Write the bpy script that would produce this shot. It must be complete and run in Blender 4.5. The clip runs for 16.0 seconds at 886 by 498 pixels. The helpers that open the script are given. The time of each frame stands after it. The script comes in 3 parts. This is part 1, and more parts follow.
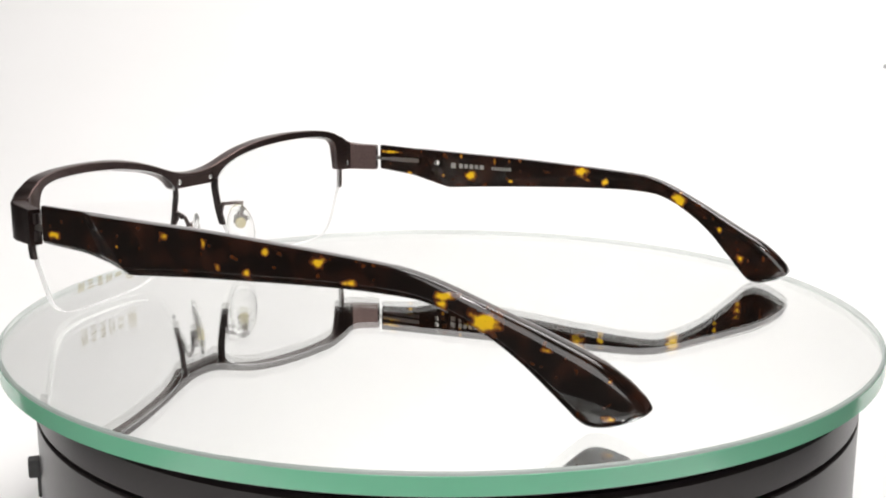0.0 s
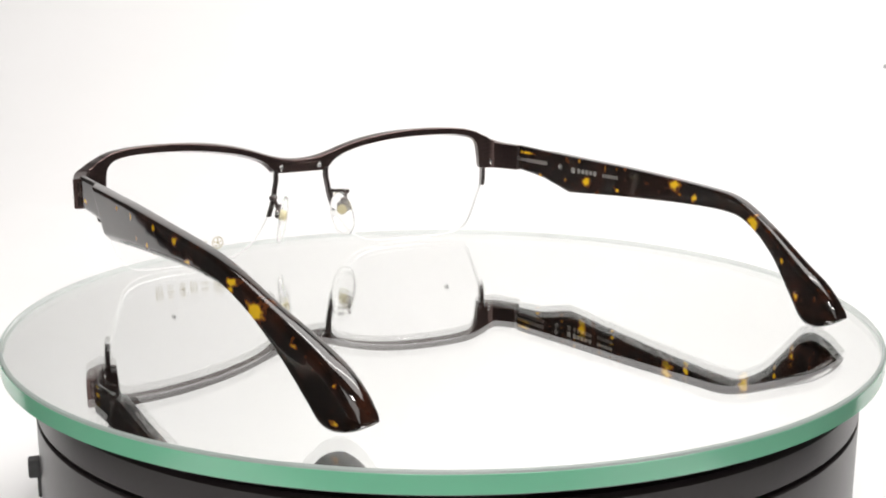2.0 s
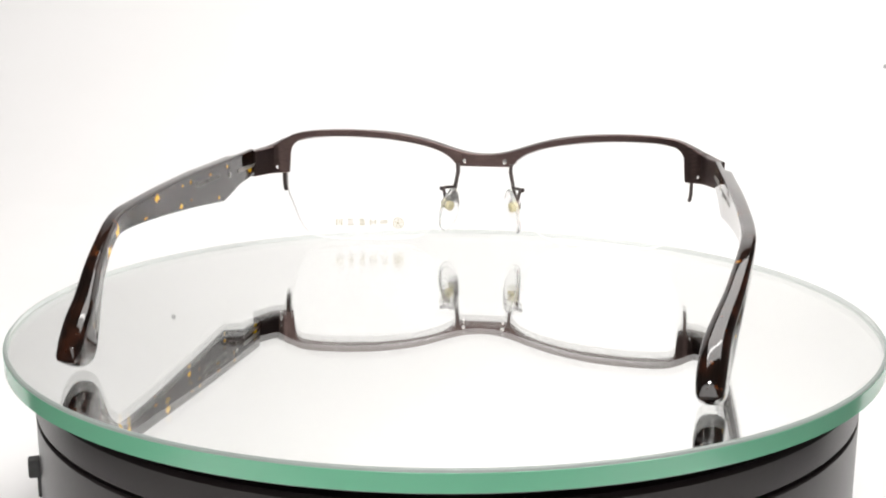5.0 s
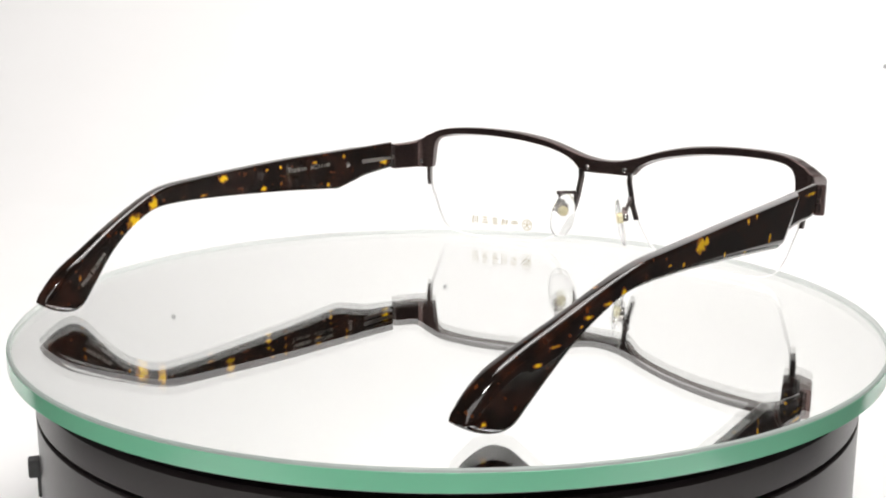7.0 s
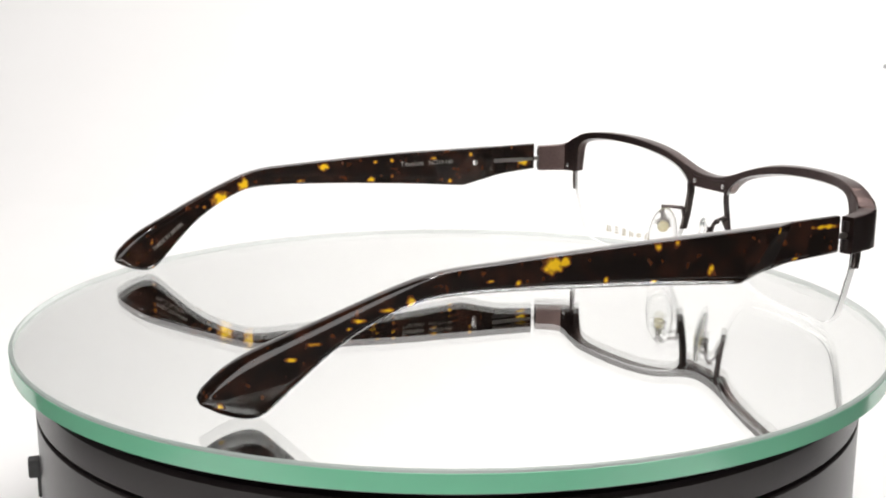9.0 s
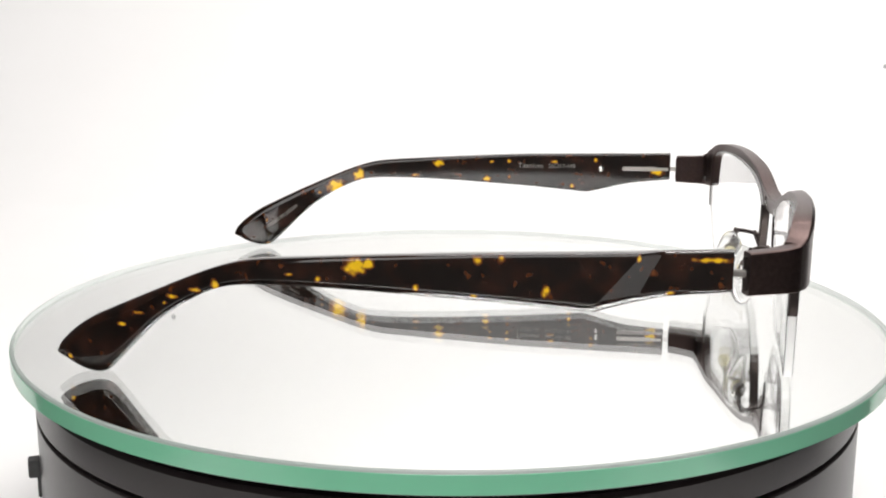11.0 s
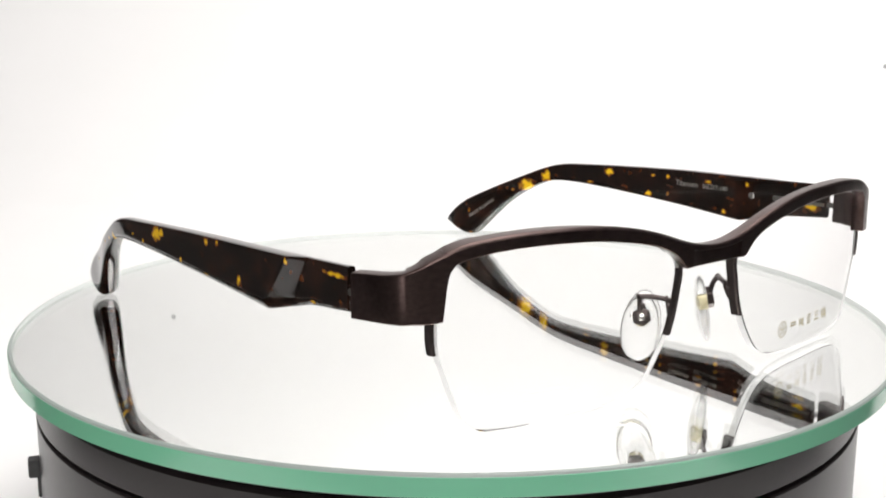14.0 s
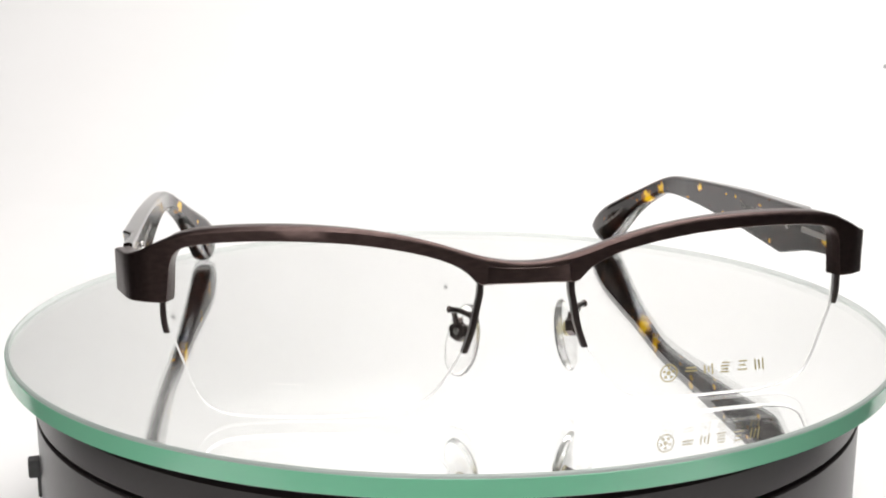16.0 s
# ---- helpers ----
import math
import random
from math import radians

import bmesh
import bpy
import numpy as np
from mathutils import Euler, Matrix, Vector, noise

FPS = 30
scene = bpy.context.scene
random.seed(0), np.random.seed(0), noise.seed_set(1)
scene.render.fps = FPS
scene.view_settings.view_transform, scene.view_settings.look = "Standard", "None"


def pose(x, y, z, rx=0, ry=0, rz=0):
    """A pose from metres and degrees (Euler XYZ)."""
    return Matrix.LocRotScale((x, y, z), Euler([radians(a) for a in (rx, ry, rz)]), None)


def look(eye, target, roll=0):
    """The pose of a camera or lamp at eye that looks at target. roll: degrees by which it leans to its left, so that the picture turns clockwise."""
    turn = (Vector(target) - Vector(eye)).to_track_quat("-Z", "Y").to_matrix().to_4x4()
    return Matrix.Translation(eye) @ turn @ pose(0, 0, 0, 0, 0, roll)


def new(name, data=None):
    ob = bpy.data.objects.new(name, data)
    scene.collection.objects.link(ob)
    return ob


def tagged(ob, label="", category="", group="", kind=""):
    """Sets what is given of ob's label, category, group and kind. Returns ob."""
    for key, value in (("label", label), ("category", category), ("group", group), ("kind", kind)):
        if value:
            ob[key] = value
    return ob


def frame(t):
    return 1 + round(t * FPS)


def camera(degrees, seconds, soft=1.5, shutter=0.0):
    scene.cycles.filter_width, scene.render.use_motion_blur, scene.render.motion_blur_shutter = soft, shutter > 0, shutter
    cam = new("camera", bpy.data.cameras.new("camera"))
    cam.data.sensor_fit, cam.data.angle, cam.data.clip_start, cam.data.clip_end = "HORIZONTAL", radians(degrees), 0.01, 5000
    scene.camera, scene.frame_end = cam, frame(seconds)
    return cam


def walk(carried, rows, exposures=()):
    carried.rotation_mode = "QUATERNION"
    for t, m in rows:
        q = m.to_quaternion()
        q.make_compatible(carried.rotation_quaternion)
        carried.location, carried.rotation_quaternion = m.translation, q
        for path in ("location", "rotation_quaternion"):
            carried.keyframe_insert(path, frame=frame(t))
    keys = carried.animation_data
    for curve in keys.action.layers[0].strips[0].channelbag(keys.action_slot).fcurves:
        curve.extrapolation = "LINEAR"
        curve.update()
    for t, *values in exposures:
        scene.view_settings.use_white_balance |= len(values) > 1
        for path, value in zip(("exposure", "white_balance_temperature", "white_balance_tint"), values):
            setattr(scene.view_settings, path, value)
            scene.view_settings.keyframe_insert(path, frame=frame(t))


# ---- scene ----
# Lengths of the small things below are in millimetres (MM) and are scaled to metres as the meshes are made.
MM = 0.001
TOP = 0.055            # height of the turntable's glass above the table
PLATE_TOP = TOP - 0.0005  # the plate's upper face
FIT = 0.088            # metres to one unit of the solved plan


def spin(t):
    """Turn of the plate about its axis, in degrees, at t seconds."""
    return -14.2815 * t - 0.01381 * t * t


# ---- camera: on a tripod, it does not move ----
cam = camera(43.53, 16.0, soft=2.0)
EYE = pose(0, -3.0 * FIT, TOP + (0.8714 - 0.095) * FIT, 90 - 11.77, 0, 0.097) @ pose(0, 0, 0, 0, 0, 0.111)
walk(cam, [(0.0, EYE), (16.0, EYE)], [(0.0, 0.0), (16.0, 0.0)])

# ---- light: a softbox over a white sweep, an unseen fill lamp added to brighten the backdrop, a tall panel behind the camera and a small lamp over it ----
world = bpy.data.worlds.new("world")
scene.world = world
world.use_nodes = True
world.node_tree.nodes["Background"].inputs[0].default_value = (0.9, 0.95, 1.0, 1)
world.node_tree.nodes["Background"].inputs[1].default_value = 0.05


def area_lamp(name, eye, target, sx, sy, watts, color):
    d = bpy.data.lights.new(name, "AREA")
    d.shape, d.size, d.size_y, d.energy, d.color = "RECTANGLE", sx, sy, watts, color
    ob = new(name, d)
    ob.matrix_world = look(eye, target)
    return ob


area_lamp("overhead_softbox_light", (0.24, 0.22, 1.0), (0.24, 0.221, 0.0), 0.8, 0.6, 7.2, (1.0, 0.975, 0.955))
area_lamp("backdrop_fill_light", (0.20, 0.15, 1.0), (0.05, 0.75, 0.70), 0.7, 0.2, 6.0, (1.0, 0.975, 0.955))
area_lamp("front_softbox_light", (-0.12, -0.78, 0.52), (0.0, 0.0, 0.05), 0.62, 0.84, 4.4, (1.0, 0.975, 0.955))

area_lamp("small_lamp_light", (0.05, -0.42, 0.78), (0.0, 0.0, 0.05), 0.07, 0.07, 1.3, (1.0, 0.98, 0.96))

# ---- materials ----


def material(name, color=(0.8, 0.8, 0.8), rough=0.5, metal=0.0, **more):
    m = bpy.data.materials.new(name)
    m.use_nodes = True
    b = m.node_tree.nodes["Principled BSDF"]
    b.inputs["Base Color"].default_value = (*color, 1)
    b.inputs["Roughness"].default_value = rough
    b.inputs["Metallic"].default_value = metal
    for k, v in more.items():
        b.inputs[k.replace("_", " ")].default_value = v
    return m


def node(m, kind, **sets):
    n = m.node_tree.nodes.new(kind)
    for k, v in sets.items():
        if k in n.inputs:
            n.inputs[k].default_value = v
    return n


def join(m, a, b):
    m.node_tree.links.new(a, b)


def speckled(m, scale, low, high, bump=0.0, fine=None, stretch=(1, 1, 1)):
    """Noise between two base colours, with a fine relief."""
    b = m.node_tree.nodes["Principled BSDF"]
    tc = node(m, "ShaderNodeTexCoord")
    mp = node(m, "ShaderNodeMapping")
    mp.inputs["Scale"].default_value = stretch
    join(m, tc.outputs["Object"], mp.inputs["Vector"])
    nz = node(m, "ShaderNodeTexNoise", Scale=scale, Detail=4.0)
    join(m, mp.outputs["Vector"], nz.inputs["Vector"])
    rp = node(m, "ShaderNodeValToRGB")
    rp.color_ramp.elements[0].position, rp.color_ramp.elements[1].position = 0.3, 0.7
    rp.color_ramp.elements[0].color, rp.color_ramp.elements[1].color = (*low, 1), (*high, 1)
    join(m, nz.outputs["Fac"], rp.inputs["Fac"])
    join(m, rp.outputs["Color"], b.inputs["Base Color"])
    if bump:
        n2 = node(m, "ShaderNodeTexNoise", Scale=fine or scale * 6, Detail=3.0)
        join(m, mp.outputs["Vector"], n2.inputs["Vector"])
        bp = node(m, "ShaderNodeBump", Strength=bump, Distance=0.0002)
        join(m, n2.outputs["Fac"], bp.inputs["Height"])
        join(m, bp.outputs["Normal"], b.inputs["Normal"])
    return m


TENT = speckled(material("white_backdrop_sheet", rough=0.9), 6, (0.84, 0.835, 0.83), (0.87, 0.865, 0.865))
ROOM = speckled(material("grey_room_paint", rough=0.9), 3, (0.34, 0.335, 0.33), (0.40, 0.395, 0.39))
BROWN = speckled(material("brown_brushed_metal", rough=0.34, metal=1.0), 1500, (0.080, 0.055, 0.051), (0.104, 0.072, 0.067), 0.18, 6000, (0.3, 1, 1))
DARK = material("dark_gunmetal", (0.092, 0.074, 0.070), 0.28, 0.9)
SILVER = material("polished_steel", (0.75, 0.74, 0.72), 0.18, 1.0)
PIN = material("satin_steel", (0.42, 0.40, 0.38), 0.35, 1.0)
LENS = material("clear_lens", (1, 1, 1), 0.0, 0.0, IOR=1.3, Transmission_Weight=1.0)
RIM = material("ground_lens_edge", (0.95, 0.95, 0.95), 0.4, 0.0, IOR=1.2, Transmission_Weight=0.6)
PAD = material("clear_silicone", (0.99, 0.99, 0.985), 0.06, 0.0, IOR=1.26, Transmission_Weight=0.9)
GOLD = material("gold_print", (0.36, 0.30, 0.13), 0.45, 0.1)
GREYPRINT = material("grey_print", (0.28, 0.27, 0.25), 0.5)
PADCORE = material("yellowed_pad_core", (0.82, 0.74, 0.46), 0.12, 0.0, IOR=1.4, Transmission_Weight=0.5)
PLATE_GLASS = material("clear_plate_glass", (0.993, 1.0, 0.996), 0.0, 0.0, IOR=1.52, Transmission_Weight=1.0)
MIRROR = material("silvered_mirror", (0.95, 0.96, 0.952), 0.0, 1.0)
EDGE = speckled(material("green_glass_edge", rough=0.18, IOR=1.5, Transmission_Weight=0.22), 40, (0.33, 0.72, 0.53), (0.38, 0.78, 0.59), 0.06)
CHAMFER = material("ground_glass_edge", (0.44, 0.50, 0.47), 0.4, 0.0, IOR=1.5, Transmission_Weight=0.35)
# opaque grey stands in for reflections inside the clear plate's edge
INNER_EDGE = material("inner_edge_grey", (0.52, 0.55, 0.535), 0.5, 0.0, IOR=1.2)
BLACK = speckled(material("black_satin_plastic", rough=0.30), 40, (0.016, 0.012, 0.0124), (0.024, 0.0185, 0.019), 0.15, 3000)
# near-black for gaps and slots: their shade is put into the colour
RECESS = material("gap_shade_black", (0.008, 0.008, 0.008), 0.8)
KNOB = speckled(material("dark_grey_plastic", rough=0.45), 300, (0.03, 0.03, 0.03), (0.06, 0.06, 0.06), 0.3)
DUST = material("grey_dust", (0.36, 0.36, 0.36), 0.9)


def tortoise():
    """Near-black acetate with amber flecks; the mesh carries where the flecks lie, noise frays them."""
    m = material("tortoiseshell_acetate", (0.01, 0.006, 0.004), 0.06, 0.0, IOR=1.56, Coat_Weight=0.15, Coat_Roughness=0.03)
    b = m.node_tree.nodes["Principled BSDF"]
    tc = node(m, "ShaderNodeTexCoord")
    fray = node(m, "ShaderNodeTexNoise", Scale=900.0, Detail=3.0)
    join(m, tc.outputs["Object"], fray.inputs["Vector"])
    at = node(m, "ShaderNodeAttribute")
    at.attribute_name = "amber"
    add = node(m, "ShaderNodeMath")
    add.operation = "MULTIPLY_ADD"
    join(m, fray.outputs["Fac"], add.inputs[0])
    add.inputs[1].default_value = 0.6
    join(m, at.outputs["Fac"], add.inputs[2])
    rp = node(m, "ShaderNodeValToRGB")
    e = rp.color_ramp.elements
    e[0].position, e[0].color = 0.50, (0.0, 0.0, 0.0, 1)
    e[1].position, e[1].color = 1.0, (0.90, 0.56, 0.012, 1)
    for place, tint in ((0.70, (0.10, 0.030, 0.008, 1)), (0.86, (0.42, 0.19, 0.014, 1))):
        e.new(place).color = tint
    join(m, add.outputs[0], rp.inputs["Fac"])
    # the faint red-brown clouds of the dark ground
    cloud = node(m, "ShaderNodeTexNoise", Scale=240.0, Detail=3.0)
    join(m, tc.outputs["Object"], cloud.inputs["Vector"])
    r2 = node(m, "ShaderNodeValToRGB")
    r2.color_ramp.elements[0].position, r2.color_ramp.elements[0].color = 0.46, (0.008, 0.005, 0.004, 1)
    r2.color_ramp.elements[1].position, r2.color_ramp.elements[1].color = 0.74, (0.040, 0.014, 0.008, 1)
    join(m, cloud.outputs["Fac"], r2.inputs["Fac"])
    # small stray orange specks
    stray = node(m, "ShaderNodeTexNoise", Scale=520.0, Detail=1.5)
    join(m, tc.outputs["Object"], stray.inputs["Vector"])
    r3 = node(m, "ShaderNodeValToRGB")
    r3.color_ramp.elements[0].position, r3.color_ramp.elements[0].color = 0.65, (0, 0, 0, 1)
    r3.color_ramp.elements[1].position, r3.color_ramp.elements[1].color = 0.82, (0.16, 0.046, 0.010, 1)
    join(m, stray.outputs["Fac"], r3.inputs["Fac"])
    m2 = node(m, "ShaderNodeMix")
    m2.data_type, m2.blend_type = "RGBA", "LIGHTEN"
    m2.inputs["Factor"].default_value = 1.0
    join(m, rp.outputs["Color"], m2.inputs[6])
    join(m, r3.outputs["Color"], m2.inputs[7])
    mx = node(m, "ShaderNodeMix")
    mx.data_type, mx.blend_type = "RGBA", "ADD"
    mx.inputs["Factor"].default_value = 1.0
    join(m, r2.outputs["Color"], mx.inputs[6])
    join(m, m2.outputs[2], mx.inputs[7])
    join(m, mx.outputs[2], b.inputs["Base Color"])
    return m


ACETATE = tortoise()

def let_light_through(m, color, share):
    """Mixes in light that comes through from the other side."""
    out = m.node_tree.nodes["Material Output"]
    tr = node(m, "ShaderNodeBsdfTranslucent", Color=(*color, 1))
    mx = node(m, "ShaderNodeMixShader", Fac=share)
    join(m, m.node_tree.nodes["Principled BSDF"].outputs[0], mx.inputs[1])
    join(m, tr.outputs[0], mx.inputs[2])
    join(m, mx.outputs[0], out.inputs["Surface"])


def shine_aslant(m):
    """A polished skin that mirrors at a slant."""
    out = m.node_tree.nodes["Material Output"]
    under = out.inputs["Surface"].links[0].from_socket
    lw = node(m, "ShaderNodeLayerWeight", Blend=0.12)
    gl = node(m, "ShaderNodeBsdfGlossy", Roughness=0.12)
    gl.inputs["Color"].default_value = (0.9, 0.92, 0.91, 1)
    mx = node(m, "ShaderNodeMixShader")
    join(m, lw.outputs["Facing"], mx.inputs[0])
    join(m, under, mx.inputs[1])
    join(m, gl.outputs[0], mx.inputs[2])
    join(m, mx.outputs[0], out.inputs["Surface"])


let_light_through(RIM, (0.97, 0.97, 0.96), 0.65)
let_light_through(EDGE, (0.40, 0.94, 0.66), 0.35)
shine_aslant(EDGE)

# ---- mesh helpers ----


def part(name, bm, mats, parent=None, label="", smooth=None, scale=MM):
    """Links a bmesh, in millimetres, as one mesh object under a thing or a part."""
    bmesh.ops.scale(bm, vec=(scale,) * 3, verts=bm.verts)
    bmesh.ops.recalc_face_normals(bm, faces=bm.faces)
    me = bpy.data.meshes.new(name)
    bm.to_mesh(me)
    bm.free()
    for m in mats if isinstance(mats, (list, tuple)) else [mats]:
        me.materials.append(m)
    if smooth is not None:
        me.shade_smooth() if smooth >= 180 else me.set_sharp_from_angle(angle=radians(smooth))
        if smooth < 180:
            me.polygons.foreach_set("use_smooth", [True] * len(me.polygons))
    ob = new(name, me)
    ob.parent = parent
    if label:
        tagged(ob, label)
    return ob


def thing(name, label, category, at=(0, 0, 0)):
    ob = new(name)
    ob.location = at
    ob.empty_display_size = 0.02
    return tagged(ob, label, category)


def loft(bm, rings, closed=True, caps=True):
    """Skins a row of rings of points."""
    vs = [[bm.verts.new(q) for q in r] for r in rings]
    n = len(vs[0])
    for a, b in zip(vs, vs[1:]):
        for i in range(n if closed else n - 1):
            j = (i + 1) % n
            bm.faces.new((a[i], a[j], b[j], b[i]))
    if caps:
        bm.faces.new(vs[0])
        bm.faces.new(vs[-1])
    return vs


def box(bm, c, s, bevel=0.0, turn=None):
    r = bmesh.ops.create_cube(bm, size=1.0)
    vs = r["verts"]
    bmesh.ops.scale(bm, vec=s, verts=vs)
    if bevel:
        es = list({e for v in vs for e in v.link_edges})
        vs = list({v for f in bmesh.ops.bevel(bm, geom=es, offset=bevel, segments=2, affect="EDGES")["faces"] for v in f.verts} | {v for v in vs if v.is_valid})
    if turn is not None:
        bmesh.ops.rotate(bm, cent=(0, 0, 0), matrix=turn.to_3x3(), verts=vs)
    bmesh.ops.translate(bm, vec=c, verts=vs)
    return vs


def rod(bm, pts, r, n=10, flat=1.0):
    """A round bar along points; radii may be a list."""
    pts = [Vector(q) for q in pts]
    rs = r if isinstance(r, (list, tuple)) else [r] * len(pts)
    rings, side = [], None
    for i, q in enumerate(pts):
        d = (pts[min(i + 1, len(pts) - 1)] - pts[max(i - 1, 0)]).normalized()
        if side is None:
            side = d.orthogonal().normalized()
        side = (side - d * side.dot(d)).normalized()
        up = d.cross(side)
        rings.append([q + (side * math.cos(a) + up * math.sin(a) * flat) * rs[i] for a in (2 * math.pi * k / n for k in range(n))])
    loft(bm, rings)


def smooth_path(pts, n):
    """Catmull-Rom through the points."""
    pts = [Vector(q) for q in pts]
    ext = [2 * pts[0] - pts[1]] + pts + [2 * pts[-1] - pts[-2]]
    out = []
    for i in range(len(pts) - 1):
        a, b, c, d = ext[i:i + 4]
        for k in range(n):
            t = k / n
            out.append(0.5 * (2 * b + (c - a) * t + (2 * a - 5 * b + 4 * c - d) * t * t + (3 * b - a - 3 * c + d) * t ** 3))
    return out + [pts[-1]]


def turned(bm, profile, n=128, c=(0, 0), mats=None):
    """A lathe about the z axis: profile of (radius, z) from the axis round to the axis."""
    rows = []
    for r, z in profile:
        rows.append([bm.verts.new((c[0] + r * math.cos(2 * math.pi * k / n), c[1] + r * math.sin(2 * math.pi * k / n), z)) for k in range(n)])
    for s, (a, b) in enumerate(zip(rows, rows[1:])):
        for k in range(n):
            f = bm.faces.new((a[k], a[(k + 1) % n], b[(k + 1) % n], b[k]))
            if mats:
                f.material_index = mats[s]
    for row, s in ((rows[0], 0), (rows[-1], -1)):
        f = bm.faces.new(row)
        if mats:
            f.material_index = mats[s]


# ---- the place: a white sheet swept up from a table, in a dim room ----


def tent():
    bm = bmesh.new()
    back, rad, w, h = 0.75, 0.30, 0.62, 1.1
    prof = [(-0.20, 0.0), (-0.02, 0.0), (0.08, 0.0), (0.24, 0.0), (back - rad, 0.0)]
    prof += [(back - rad + rad * math.sin(a), rad - rad * math.cos(a)) for a in (math.pi / 2 * k / 16 for k in range(1, 17))]
    prof += [(back, h)]
    outer = [(y + 0.012, z) if z > rad else (y, z - 0.012) for y, z in prof]
    # unseen taper, added to keep white out of the temples' reflections
    wide = lambda y: float(np.interp(y, [-0.02, 0.40], [0.165, w]))
    rings = [[(s * wide(y), y, z) for y, z in prof] + [(s * wide(y), y, z) for y, z in reversed(outer)] for s in (-1, 1)]
    loft(bm, rings)
    tagged(part("backdrop", bm, TENT, None, smooth=40, scale=1), "seamless white backdrop sheet swept up from the table, narrower in front", "backdrop", kind="structure")
    for name, x, y, sx, sy in (("wall_left", -2.05, 0.4, 0.1, 3.0), ("wall_right", 2.05, 0.4, 0.1, 3.0), ("wall_front", 0.0, -1.15, 4.2, 0.1), ("wall_back", 0.0, 1.95, 4.2, 0.1)):
        bm = bmesh.new()
        box(bm, (x, y, 0.9), (sx, sy, 3.2))
        tagged(part(name, bm, ROOM, None, scale=1), "dim grey painted room wall", "wall", kind="structure")
    bm = bmesh.new()
    box(bm, (0, 0.4, 2.55), (4.2, 3.2, 0.1))
    tagged(part("ceiling", bm, ROOM, None, scale=1), "dim grey room ceiling", "ceiling", kind="structure")
    bm = bmesh.new()
    box(bm, (0, 0.4, -0.75), (4.2, 3.2, 0.1))
    tagged(part("floor", bm, ROOM, None, scale=1), "dim grey room floor", "floor", kind="structure")


tent()


def specks():
    """Three small dirt marks on the backdrop's curve."""
    for x, z, r in ((-0.2556, 0.2605, 0.0021), (0.001, 0.2296, 0.0021), (0.361, 0.084, 0.0022)):
        a = math.acos((0.30 - z) / 0.30)
        y, up = 0.45 + 0.30 * math.sin(a), Vector((0, math.cos(a), math.sin(a)))
        c, side = Vector((x, y, z)) - Vector((0, math.sin(a), -math.cos(a))) * 0.0012, Vector((1, 0, 0))
        bm = bmesh.new()
        bm.faces.new([bm.verts.new(c + (side * math.cos(k) + up * math.sin(k)) * r * (1 + 0.18 * math.sin(3 * k + x * 9))) for k in (2 * math.pi * j / 14 for j in range(14))])
        tagged(part("dirt_speck", bm, DUST, None, scale=1), "small grey dirt speck on the white backdrop", "speck", group="specks on the backdrop")


specks()

# ---- the turntable's base ----


def turntable_base():
    t = thing("turntable_base", "round black satin plastic turntable base on a white sheet", "turntable", (0.0006, -0.0018, 0))
    z = lambda q: TOP * 1000 + q
    R = 95.5
    bm = bmesh.new()
    turned(bm, [(R - 1.2, 0.0), (R, 1.2), (R, z(-16.4)), (R - 0.4, z(-16.1)), (60, z(-16.1))], 160)
    part("lower_body", bm, BLACK, t, smooth=30)
    bm = bmesh.new()
    turned(bm, [(60, z(-16.1)), (R - 1.6, z(-16.05)), (R - 1.6, z(-15.3)), (60, z(-15.25))], 160)
    part("groove_ring", bm, RECESS, t, "thin groove between the two shells, its shade put in as black", smooth=30)
    bm = bmesh.new()
    turned(bm, [(60, z(-15.2)), (R - 0.4, z(-15.2)), (R, z(-14.9)), (R, z(-9.2)), (R - 0.8, z(-8.4)), (60, z(-8.4))], 160)
    part("upper_ring", bm, BLACK, t, smooth=30)
    bm = bmesh.new()
    turned(bm, [(70, z(-8.35)), (70, z(-4.75)), (10, z(-4.75))], 96)
    part("hub", bm, RECESS, t, "hub under the plate, coloured black for the gap's shade", smooth=30)
    a = math.radians(200.9)
    at = Matrix.Rotation(a, 4, "Z")
    bm = bmesh.new()
    box(bm, at @ Vector((R + 1.1, 0, z(-28.0))), (2.6, 3.6, 3.9), 0.25, at)
    part("knob", bm, KNOB, t, "small dark grey switch knob", smooth=30)
    bm = bmesh.new()
    box(bm, at @ Vector((R + 0.2, 0, z(-32.4))), (1.0, 2.2, 5.0), 0.2, at)
    part("knob_slide", bm, KNOB, t, smooth=30)
    return t


turntable_base()

# ---- the mirror plate that turns ----


